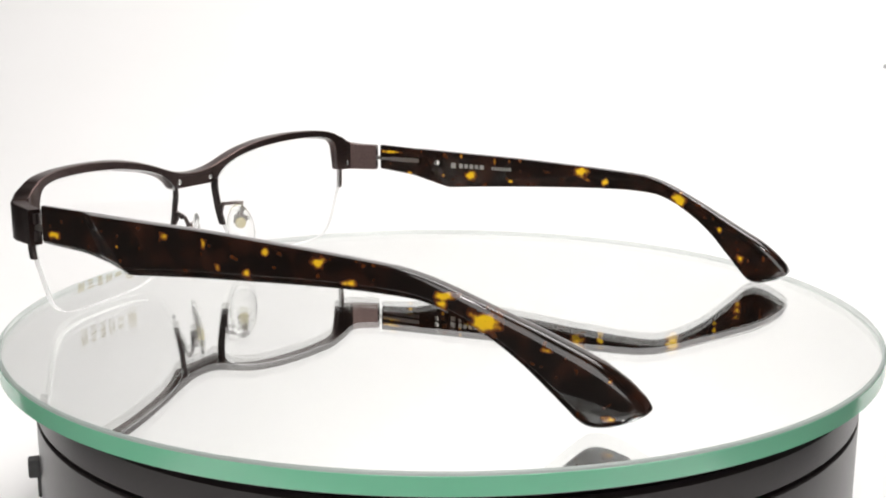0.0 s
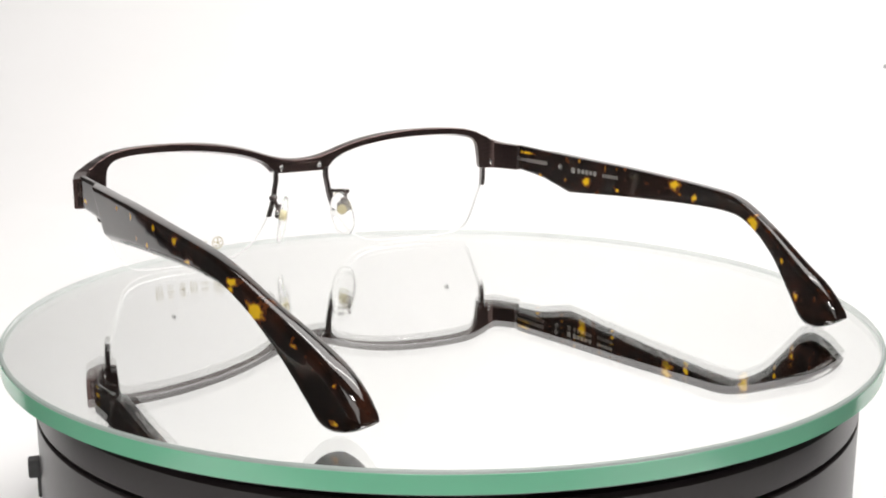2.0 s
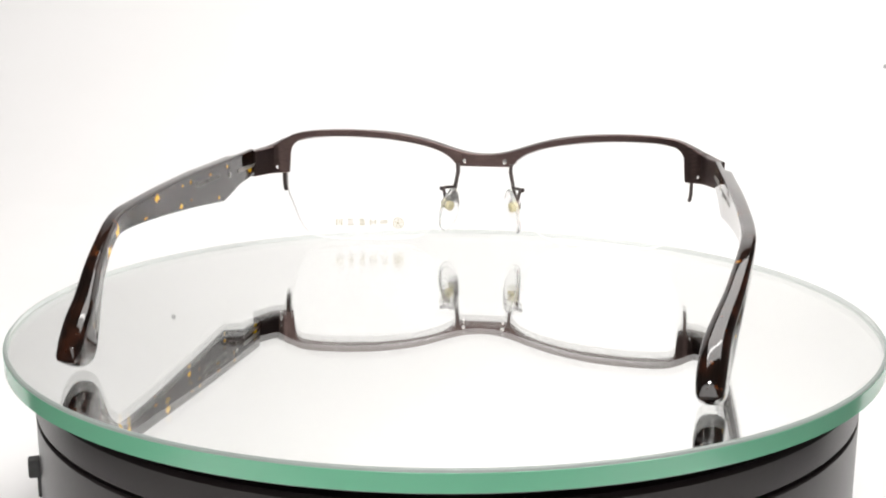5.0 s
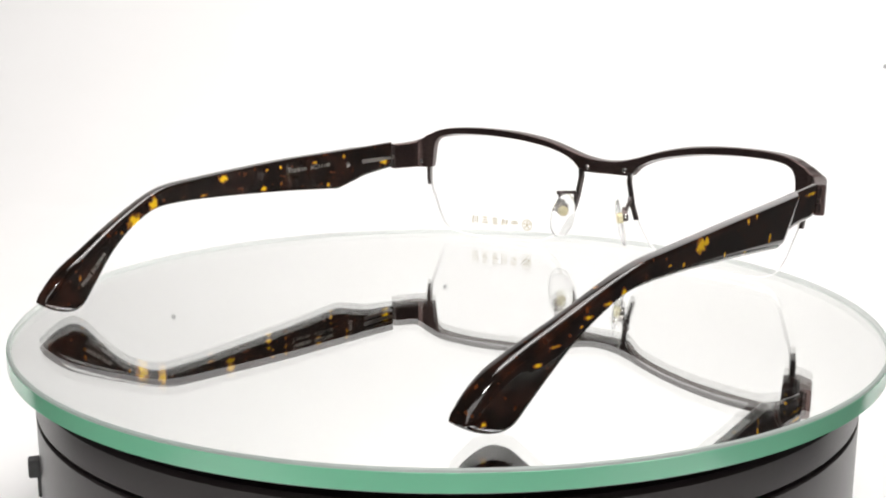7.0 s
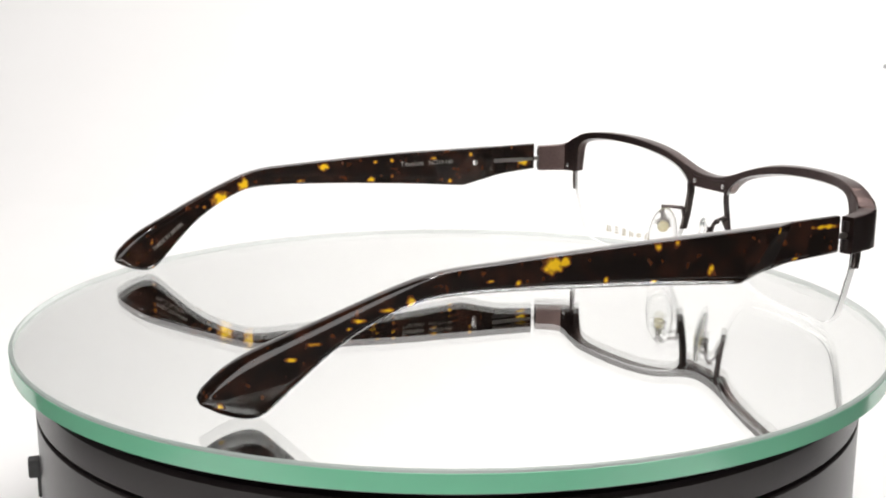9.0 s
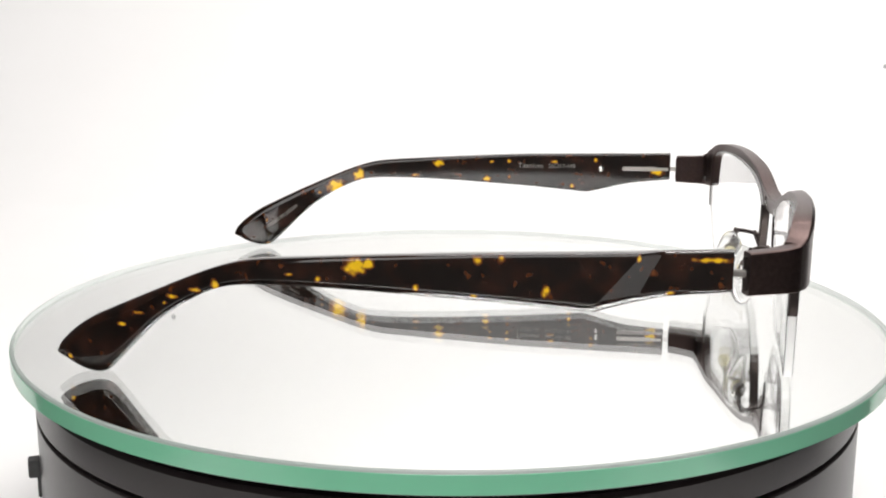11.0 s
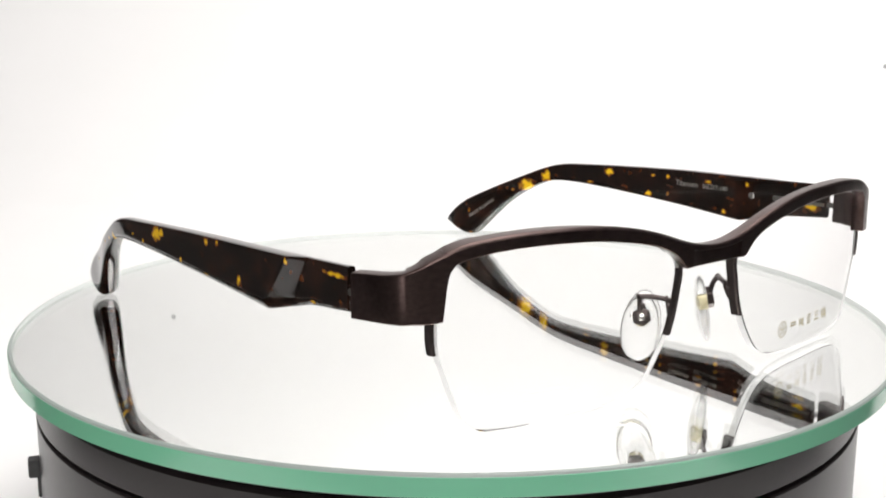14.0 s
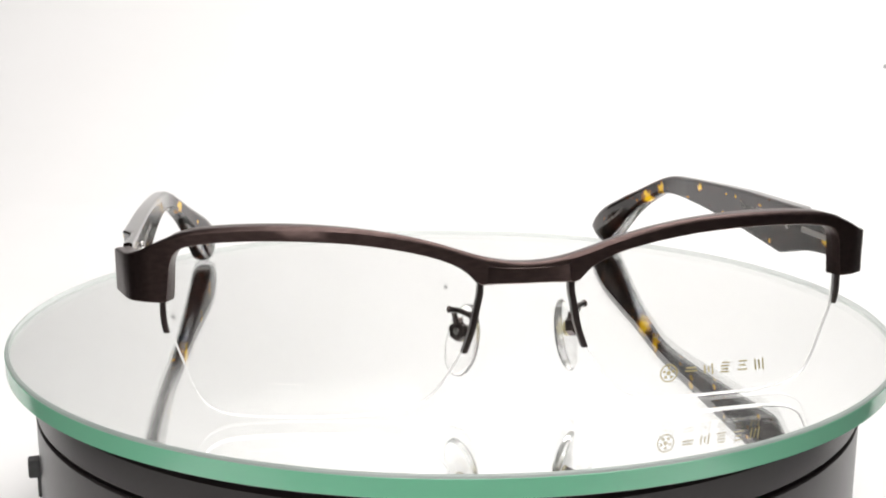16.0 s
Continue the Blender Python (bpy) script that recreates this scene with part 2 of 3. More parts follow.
def glass_plate():
    t = thing("mirror_plate", "round thick glass mirror plate with a green edge", "turntable plate", (0.0006, -0.0026, PLATE_TOP))
    bm = bmesh.new()
    R = 100.8
    turned(bm, [(R - 0.75, 0.0), (R - 0.2, -0.2), (R, -0.5), (R, -3.9), (R - 0.4, -4.2)], 256, (-1.35, 0.0), [2, 2, 1, 1])
    bm.faces.ensure_lookup_table()
    for f in bm.faces:
        if len(f.verts) > 4:
            f.material_index = 0 if f.calc_center_median().z > -1 else 3
    body = part("plate", bm, [PLATE_GLASS, INNER_EDGE, CHAMFER, MIRROR], t, smooth=6)
    body.visible_shadow = False
    # the plate itself casts no shadow; this added disc blocks the light instead
    bm = bmesh.new()
    turned(bm, [(R - 0.7, -4.25), (R - 0.6, -4.3), (R - 0.6, -4.4), (R - 0.7, -4.45)], 128, (-1.35, 0.0))
    part("shadow_disc", bm, RECESS, t, "unseen dark disc added to cast the plate's shadow", smooth=30)
    # the polished rim, green as the glass is when looked into from its side: an added shell whose bright green stands
    # in for light piped through the glass
    bm = bmesh.new()
    n = 256
    rings = []
    for r, z in ((R + 0.02, -3.95), (R + 0.10, -3.90), (R + 0.10, -0.55), (R + 0.02, -0.50)):
        rings.append([bm.verts.new((r * math.cos(2 * math.pi * i / n) - 1.35, r * math.sin(2 * math.pi * i / n), z)) for i in range(n)])
    rings.append(rings[0])
    for a, b in zip(rings, rings[1:]):
        for i in range(n):
            bm.faces.new((a[i], a[(i + 1) % n], b[(i + 1) % n], b[i]))
    part("rim_band", bm, EDGE, t, "polished green rim of the glass", smooth=30)
    return t


PLATE = glass_plate()

# ---- the eyeglasses ----
# Own space: x to the wearer's right, y ahead, z up from the plate, in millimetres; the front's middle is at (0, 0).
TURN = math.radians(62.1)
GLASSES = thing("eyeglasses", "half-rim eyeglasses, brown metal front and tortoiseshell temples, standing open", "glasses", (0, 0, TOP))
OFFSET = Matrix.Rotation(TURN, 4, "Z") @ Matrix.Translation((-0.008 * FIT, 0.875 * FIT, 0))


def gpart(name, bm, mats, parent=None, label="", smooth=30):
    ob = part(name, bm, mats, GLASSES if parent is None else parent, label, smooth)
    if parent is None:
        ob.matrix_local = OFFSET
    return ob


def wrap(x):
    """How far the front bends back at x."""
    return -0.0016 * x * x


# lens outline, from the outer top round over the nose side to the outer foot
LENS_EDGE = [(61.3, 21.2), (60.7, 27.3), (59.6, 30.0), (57.2, 31.4), (51.9, 32.1), (44.4, 32.3), (37.6, 32.1), (30.6, 31.6), (23.6, 30.6), (18.0, 29.4),
             (13.7, 27.9), (10.9, 26.2), (9.1, 24.2), (8.5, 21.7), (9.0, 19.5), (9.9, 15.3), (11.4, 11.0), (14.0, 6.7), (17.0, 3.2), (21.5, 1.0),
             (28.0, 0.25), (35.0, 0.05), (42.0, 0.05), (48.2, 0.3), (52.7, 1.0), (55.8, 2.9), (57.8, 6.4), (59.6, 11.4), (61.0, 15.5)]
LENS_EDGE = [(x, z - 0.1 * max(0.0, 1 - z / 12)) for x, z in LENS_EDGE]
BROW_TOP = [(0, 27.15), (3, 27.25), (6.5, 27.8), (10.8, 28.95), (17.2, 31.0), (24.3, 32.6), (32, 33.7), (40.2, 34.3), (48.4, 34.3), (54.5, 33.9), (58.2, 33.3), (60.6, 32.5),
            (62.5, 31.3), (64.5, 29.9), (67, 29.0), (71, 28.6)]


def smoothed(table, n, floor=-1e9):
    """The table with points put in between on a smooth curve."""
    return sorted((q.x, max(q.z, floor)) for q in smooth_path([(x, 0, z) for x, z in table], n))


BROW_TOP = smoothed(BROW_TOP, 4)


def along(table, x):
    xs, zs = zip(*table)
    return float(np.interp(x, xs, zs))


def lens(side):
    edge = smooth_path([(side * x, 0, z) for x, z in LENS_EDGE] + [(side * 61.3, 0, 21.2)], 4)[:-1]
    cx, cz = side * 35.0, 16.0
    bm = bmesh.new()
    faces = []
    for off in (0.75, -1.05):
        rows = []
        for k in (1.0, 0.992, 0.8, 0.6, 0.4, 0.2):
            rim = 0.12 if k == 1.0 else 0.0
            rows.append([bm.verts.new((cx + (q.x - cx) * k, wrap(cx + (q.x - cx) * k) + off - (rim if off > 0 else -rim), cz + (q.z - cz) * k)) for q in edge])
        for a, b in zip(rows, rows[1:]):
            for i in range(len(edge)):
                j = (i + 1) % len(edge)
                bm.faces.new((a[i], a[j], b[j], b[i]))
        c = bm.verts.new((cx, wrap(cx) + off, cz))
        for i in range(len(edge)):
            bm.faces.new((rows[-1][i], rows[-1][(i + 1) % len(edge)], c))
        faces.append(rows[0])
    for i in range(len(edge)):
        j = (i + 1) % len(edge)
        bm.faces.new((faces[0][i], faces[0][j], faces[1][j], faces[1][i])).material_index = 1
    ob = gpart("lens", bm, [LENS, RIM], None, "clear half-rim demo lens", 9)
    ob.visible_shadow = False
    return ob


LEFT, RIGHT = lens(-1), lens(1)


def front_path(x):
    """Plan of the front's outer face beyond the lens: place and the way across it, inwards."""
    pts = [(0.0, 2.9), (20, 2.25), (40, 0.35), (52, -1.4), (58, -2.6), (61, -3.4), (64.6, -4.7), (67.3, -6.6), (68.5, -8.8), (70.7, -15.6)]
    s = np.interp(x, [0, 20, 40, 52, 58, 61, 63.4, 65.5, 66.8, 71.0], range(10))
    i = min(int(s), 8)
    p, q = Vector(pts[i]), Vector(pts[i + 1])
    return p.lerp(q, s - i)


def brow_bar():
    """The brow with both end pieces, one pressed metal piece."""
    xs = [0, 1.5, 3, 4.7, 6.0, 6.9, 7.2, 7.35, 7.6, 8.3, 8.7, 9.1, 9.6, 10.2, 10.9, 11.8, 12.7, 13.7, 15.7, 18, 20.7, 23.6, 27, 30.6, 34, 37.6, 41, 44.4, 48, 51.9, 53.6, 55, 56.2, 57.2, 58.0, 58.6, 59.2, 59.6, 60.0, 60.3, 60.55, 60.75, 60.9, 61.05, 61.2, 61.3, 61.8, 62.2, 62.8, 63.4, 64.4, 65.0, 65.5, 66.0, 66.8, 68, 70, 71.0]
    low = [(0, 26.2), (4.0, 26.25), (6.0, 26.5), (7.2, 26.75), (7.35, 23.7), (8.3, 23.7)] + smoothed(LENS_EDGE[:13], 5) + [(62, 21.05), (71, 20.9)]
    low = [(x, z - (0.0 if x > 61 or x < 9 else 0.05)) for x, z in low]
    bm = bmesh.new()
    rings = []
    for x in [-q for q in reversed(xs[1:])] + xs:
        s, a = (-1 if x < 0 else 1), abs(x)
        f = front_path(a)
        g = front_path(min(a + 0.3, 71.0)) - front_path(max(a - 0.3, 0.0))
        n = Vector((-g.y, g.x)).normalized()
        if n.y < 0:
            n = -n
        thick = float(np.interp(a, [0, 8, 50, 58, 63, 71], [3.3, 3.3, 3.3, 3.9, 3.9, 2.8]))
        b = f - n * thick
        if a > 0:
            b.x = max(b.x, 0.0)
        zt, zl = along(BROW_TOP, a), along(low, a)
        bev = float(np.interp(a, [0, 5.5, 8, 55, 60, 64], [0.4, 0.4, 0.62, 0.62, 0.5, 0.3]))
        low_f = zl - float(np.interp(a, [0, 7.3, 8, 10, 57, 61], [0.0, 0.0, 0.2, 0.5, 0.5, 0.0]))
        rise = float(np.interp(a, [0, 7.5, 12, 28, 40], [0.15, 0.3, 0.4, 0.35, 0.0]))
        ring = [(f - n * 0.12, low_f + 0.1), (f, low_f + 0.25), (f, zt + rise - bev - 0.08), (f - n * 0.1, zt + rise - bev + 0.08), (f - n * bev * 0.9, zt + rise - 0.1), (f - n * (bev + 0.15), zt + rise - 0.03), (b + n * 0.22, zt), (b, zt - 0.2), (b, zl + 0.2), (b + n * 0.2, zl), (f - n * 0.5, low_f)]
        rings.append([(s * q.x, q.y, z) for q, z in ring])
    loft(bm, rings)
    return gpart("brow_bar", bm, BROWN, None, "brushed brown metal brow bar with squared end pieces", 32)


brow_bar()


def bridge():
    bm = bmesh.new()
    rings = []
    for k in range(-8, 9):
        x = k * 1.04
        zb = 23.45 - 0.15 * (1 - (x / 8.3) ** 2) * 0.3
        zt = 26.75 - 0.12 * (1 - (x / 8.3) ** 2)
        yf = 1.95 + 0.55 * (abs(x) / 8.3) ** 4
        rings.append([(x, yf + 0.1, zb + 0.25), (x, yf - 0.25, zt), (x, -0.35, zt), (x, -0.35, zb + 0.2), (x, -0.1, zb), (x, yf - 0.25, zb)])
    loft(bm, rings)
    return gpart("bridge", bm, BROWN, None, "bevelled brown metal bridge plate", 30)


bridge()


def small_metal(side):
    # nose-side rim wire, following the lens edge
    pts = [(8.35, 24.4), (8.3, 21.7), (8.75, 19.4), (9.6, 15.2), (11.0, 11.0)]
    path = smooth_path([(side * x, wrap(x) - 0.1, z) for x, z in pts], 5)
    bm = bmesh.new()
    rings = []
    for q in path:
        rings.append([(q.x + side * dx, q.y + dy, q.z) for dx, dy in ((0.45, 0.8), (0.45, -0.9), (0.2, -1.15), (-0.4, -1.15), (-0.65, -0.9), (-0.65, 0.7), (-0.4, 0.95), (0.2, 1.0))])
    loft(bm, rings)
    gpart("nose_rim", bm, DARK, None, "dark gunmetal rim bar at the nose")
    # short rim hook under the end piece
    bm = bmesh.new()
    path = smooth_path([(side * x, wrap(62) - 0.1, z) for x, z in ((62.0, 22.5), (62.1, 20.5), (62.05, 17.5), (61.7, 15.4))], 4)
    loft(bm, [[(q.x + side * dx, q.y + dy, q.z) for dx, dy in ((0.55, 0.6), (0.55, -0.6), (0.25, -0.9), (-0.3, -0.9), (-0.45, -0.6), (-0.45, 0.6), (-0.2, 0.9), (0.3, 0.9))] for q in path])
    gpart("rim_hook", bm, DARK, None, "short dark rim hook at the end piece")
    # screws on the back
    for x, y, z, r, way in ((6.25, -0.35, 25.1, 0.72, Vector((0, -1, 0))), (63.7, -8.2, 22.9, 0.7, Vector((-0.75, -0.66, 0)))):
        bm = bmesh.new()
        p = Vector((side * x, y, z))
        d = Vector((side * way.x, way.y, 0))
        rod(bm, [p - d * 0.8, p + d * 0.25, p + d * 0.42], [r, r, r * 0.75], 14)
        t = d.cross(Vector((0, 0, 1)))
        sc = gpart("screw", bm, SILVER, None, "tiny bright steel screw")
        # the slot's shade is put in as a thin black bar
        bm = bmesh.new()
        rod(bm, [p + d * 0.40 - t * r * 0.7, p + d * 0.40 + t * r * 0.7], 0.09, 6)
        part("slot", bm, RECESS, sc, smooth=30)
    # nose pad arm: from the rim bar, out and back in a loop, down to the pad
    bm = bmesh.new()
    rod(bm, smooth_path([(side * x, y, z) for x, y, z in ((8.9, -0.6, 16.8), (9.6, -2.4, 17.2), (10.9, -4.5, 17.45), (11.9, -5.8, 17.4), (12.7, -6.6, 17.3))], 5), [0.5] * 18 + [0.6, 0.72, 0.5], 10)
    rod(bm, smooth_path([(side * x, y, z) for x, y, z in ((11.7, -5.6, 17.4), (11.6, -6.5, 16.8), (11.3, -6.9, 15.6), (11.0, -7.0, 14.3))], 5), 0.52, 10)
    rod(bm, smooth_path([(side * x, y, z) for x, y, z in ((9.6, -1.2, 14.6), (9.2, -2.0, 16.6), (9.6, -2.4, 17.7))], 5), 0.5, 8)
    gpart("pad_arm", bm, DARK, None, "looped dark wire arm of the nose pad", 60)
    # pad: a soft drop-shaped lens
    axis_up = Vector((-0.20, -0.02, 0.98)).normalized()
    axis_n = Vector((-0.78, -0.62, -0.10))
    axis_n = (axis_n - axis_up * axis_n.dot(axis_up)).normalized()
    axis_w = axis_up.cross(axis_n)
    centre = Vector((9.6, -7.8, 11.0))
    bm = bmesh.new()
    rings = []
    n = 28
    for off, k in ((-0.75, 0.55), (-0.7, 0.85), (-0.35, 0.98), (0.1, 1.0), (0.5, 0.92), (0.8, 0.72), (0.95, 0.4)):
        ring = []
        for i in range(n):
            a = 2 * math.pi * i / n
            u, w = math.sin(a), math.cos(a)
            wide = 3.75 + 0.35 * -u
            q = centre + axis_up * (7.2 * k * u * (1 - 0.04 * abs(u))) + axis_w * (wide * k * w) + axis_n * (off - 0.25 * (k * u) ** 2)
            ring.append((side * q.x, q.y, q.z))
        rings.append(ring)
    loft(bm, rings)
    pad = gpart("nose_pad", bm, PAD, None, "clear silicone nose pad", 70)
    pad.visible_shadow = False
    bm = bmesh.new()
    c0 = Vector((9.1, -8.1, 13.1))
    c0 = c0 - axis_up * 0.9
    a, b, c = (c0 - axis_n * 1.1), (c0 - axis_n * 0.2), (c0 + axis_n * 0.15)
    rod(bm, [(side * q.x, q.y, q.z) for q in (a, b, c)], [1.5, 1.5, 1.1], 16)
    part("pad_core", bm, PADCORE, pad, "yellowed round core inside the pad", 40)
    bm = bmesh.new()
    # a six-sided boss on the core, hung from the arm by a short stem, with a side screw
    eye = c0 + axis_up * 0.5 - axis_n * 1.9

    def turned_about(q, r, k, n):
        a = 2 * math.pi * k / n + 0.3
        return q + (axis_up * math.cos(a) + axis_w * math.sin(a)) * r
    loft(bm, [[(side * q.x, q.y, q.z) for q in (turned_about(eye + axis_n * off, r, k, 6) for k in range(6))] for off, r in ((-0.75, 1.5), (-0.6, 1.85), (0.55, 1.95), (0.75, 1.7))])
    rod(bm, [(side * q.x, q.y, q.z) for q in (eye + axis_up * 1.2, eye + axis_up * 2.2 + axis_w * 0.2, Vector((11.1, -7.0, 15.0)))], [0.75, 0.6, 0.5], 8)
    part("pad_mount", bm, DARK, pad, "dark metal six-sided boss of the pad", 30)
    bm = bmesh.new()
    p = eye + axis_w * 1.7
    rod(bm, [(side * q.x, q.y, q.z) for q in (p - axis_w * 0.6, p + axis_w * 0.25, p + axis_w * 0.45)], [0.6, 0.6, 0.4], 12)
    rod(bm, [(side * q.x, q.y, q.z) for q in (eye - axis_n * 0.6, eye - axis_n * 0.85, eye - axis_n * 0.95)], [0.7, 0.7, 0.45], 12)
    part("pin", bm, SILVER, pad, "tiny bright steel pin", 40)


for side in (-1, 1):
    small_metal(side)

# ---- temples ----
TEMPLE_TOP = [(-147.5, 3.6), (-146.5, 5.6), (-144, 7.9), (-140, 10.6), (-135, 13.0), (-128, 16.2), (-120, 19.8), (-114, 22.3), (-109, 24.0), (-104, 25.0), (-96, 25.6), (-84, 26.3),
              (-65, 27.2), (-40, 28.0), (-18.2, 28.9)]
TEMPLE_LOW = [(-147.5, 3.4), (-146.5, 2.5), (-144, 1.2), (-141, 0.25), (-138.5, 0.02), (-136.5, 0.7), (-134, 2.9), (-130, 6.7), (-125, 11.2), (-120, 14.8), (-115, 17.6), (-110.5, 19.4), (-106, 20.1), (-98, 20.3), (-86, 19.9),
              (-75, 19.3), (-62, 18.5), (-50, 17.6), (-43.5, 17.1), (-41.5, 17.2), (-33, 19.3), (-28.5, 20.2), (-18.2, 21.3)]
TEMPLE_X = [(-147.5, 60.1), (-142, 60.9), (-136, 62.0), (-130, 63.7), (-124, 65.5), (-116, 67.4), (-108, 68.9), (-99, 69.6), (-80, 70.0), (-60, 70.0), (-38, 69.7), (-18.2, 69.6)]
TEMPLE_HALF = [(-147.5, 1.8), (-146, 2.4), (-143, 2.7), (-138, 2.7), (-132, 2.4), (-122, 1.95), (-112, 1.65), (-100, 1.55), (-60, 1.55), (-18.2, 1.7)]

TEMPLE_LOW = [(y, z - 0.5 * max(0.0, 1 - z / 12)) for y, z in TEMPLE_LOW]
TEMPLE_TOP, TEMPLE_LOW, TEMPLE_X, TEMPLE_HALF = smoothed(TEMPLE_TOP, 4), smoothed(TEMPLE_LOW, 4, -0.48), smoothed(TEMPLE_X, 3), smoothed(TEMPLE_HALF, 3)

# amber flecks: place along the temple, height, half length, half height
OUT_R = [(-58.7, 26.6, 0.8, 0.9), (-50.8, 21.0, 0.8, 1.1), (-29.5, 21.3, 1.0, 0.8), (-22.9, 26.4, 1.5, 0.3), (-20.3, 24.5, 1.9, 0.6), (-34.6, 27.4, 0.4, 0.8), (-26.4, 22.5, 0.4, 0.4),
         (-85.1, 24.6, 1.9, 1.5), (-82.7, 25.1, 1.1, 1.1), (-97.2, 22.6, 0.9, 0.4), (-92.0, 21.9, 0.7, 0.6), (-111.9, 19.8, 0.7, 1.2), (-122.5, 15.6, 0.6, 0.4), (-62.9, 26.3, 0.9, 0.9), (-74.0, 20.8, 0.6, 0.6),
         (-63.6, 19.7, 0.7, 0.4), (-116.2, 18.6, 1.5, 0.6), (-121.1, 16.9, 1.3, 0.45), (-128.4, 13.0, 1.4, 0.45), (-132.1, 10.4, 1.0, 0.4), (-144.3, 2.7, 0.7, 0.6)]
OUT_L = [(-23.4, 24.3, 1.9, 1.0), (-53.2, 26.8, 1.4, 0.9), (-40.9, 23.4, 0.6, 0.5), (-63.2, 26.2, 0.7, 1.0), (-66.5, 21.9, 0.9, 1.0), (-73.3, 21.6, 0.9, 0.7), (-77.8, 25.9, 0.7, 1.0), (-89.5, 25.2, 1.3, 1.0),
         (-95.9, 22.0, 1.7, 0.7), (-114.5, 21.8, 1.8, 0.8), (-113.8, 20.0, 1.2, 1.0), (-121.5, 17.6, 2.4, 1.8), (-132.0, 13.6, 1.2, 0.6), (-142.5, 9.2, 0.7, 0.5), (-142.5, 2.6, 1.2, 0.7)]
IN_R = [(-28.8, 20.8, 1.2, 0.6), (-21.9, 26.9, 3.0, 0.4), (-46.8, 26.9, 0.6, 1.1), (-50.1, 21.2, 1.6, 1.2), (-40.7, 20.6, 0.6, 0.5), (-58.1, 26.1, 0.6, 1.1), (-62.9, 26.4, 0.6, 0.8), (-63.5, 20.2, 1.0, 0.5),
        (-85.8, 24.7, 2.0, 1.4), (-87.8, 22.4, 0.9, 0.6), (-93.2, 22.3, 0.9, 1.0), (-115.7, 19.2, 2.0, 1.8), (-128.5, 12.4, 0.9, 1.1), (-134.9, 5.7, 1.0, 1.0)]
IN_L = [(-87.1, 25.4, 1.5, 1.0), (-94.1, 21.6, 1.5, 0.6), (-72.1, 20.9, 1.4, 0.8), (-65.7, 26.2, 0.8, 0.8), (-62.9, 26.0, 0.5, 0.5), (-65.7, 21.7, 0.7, 0.9), (-71.1, 26.0, 0.8, 0.6), (-111.0, 21.5, 1.4, 2.0),
        (-117.9, 18.0, 2.4, 1.9), (-123.0, 16.2, 1.0, 0.6), (-47.0, 19.2, 0.7, 0.6), (-52.2, 26.3, 1.0, 0.6), (-39.9, 27.2, 0.7, 0.8), (-21.7, 23.6, 1.5, 0.9), (-138.4, 8.2, 0.5, 0.9), (-138.4, 1.2, 0.9, 0.7)]


def slant(z, top, low):
    """Where a slanted line across the temple's face lies at height z, from its ends at 27 and 20.5 mm."""
    return low + (top - low) * (z - 20.5) / 6.5


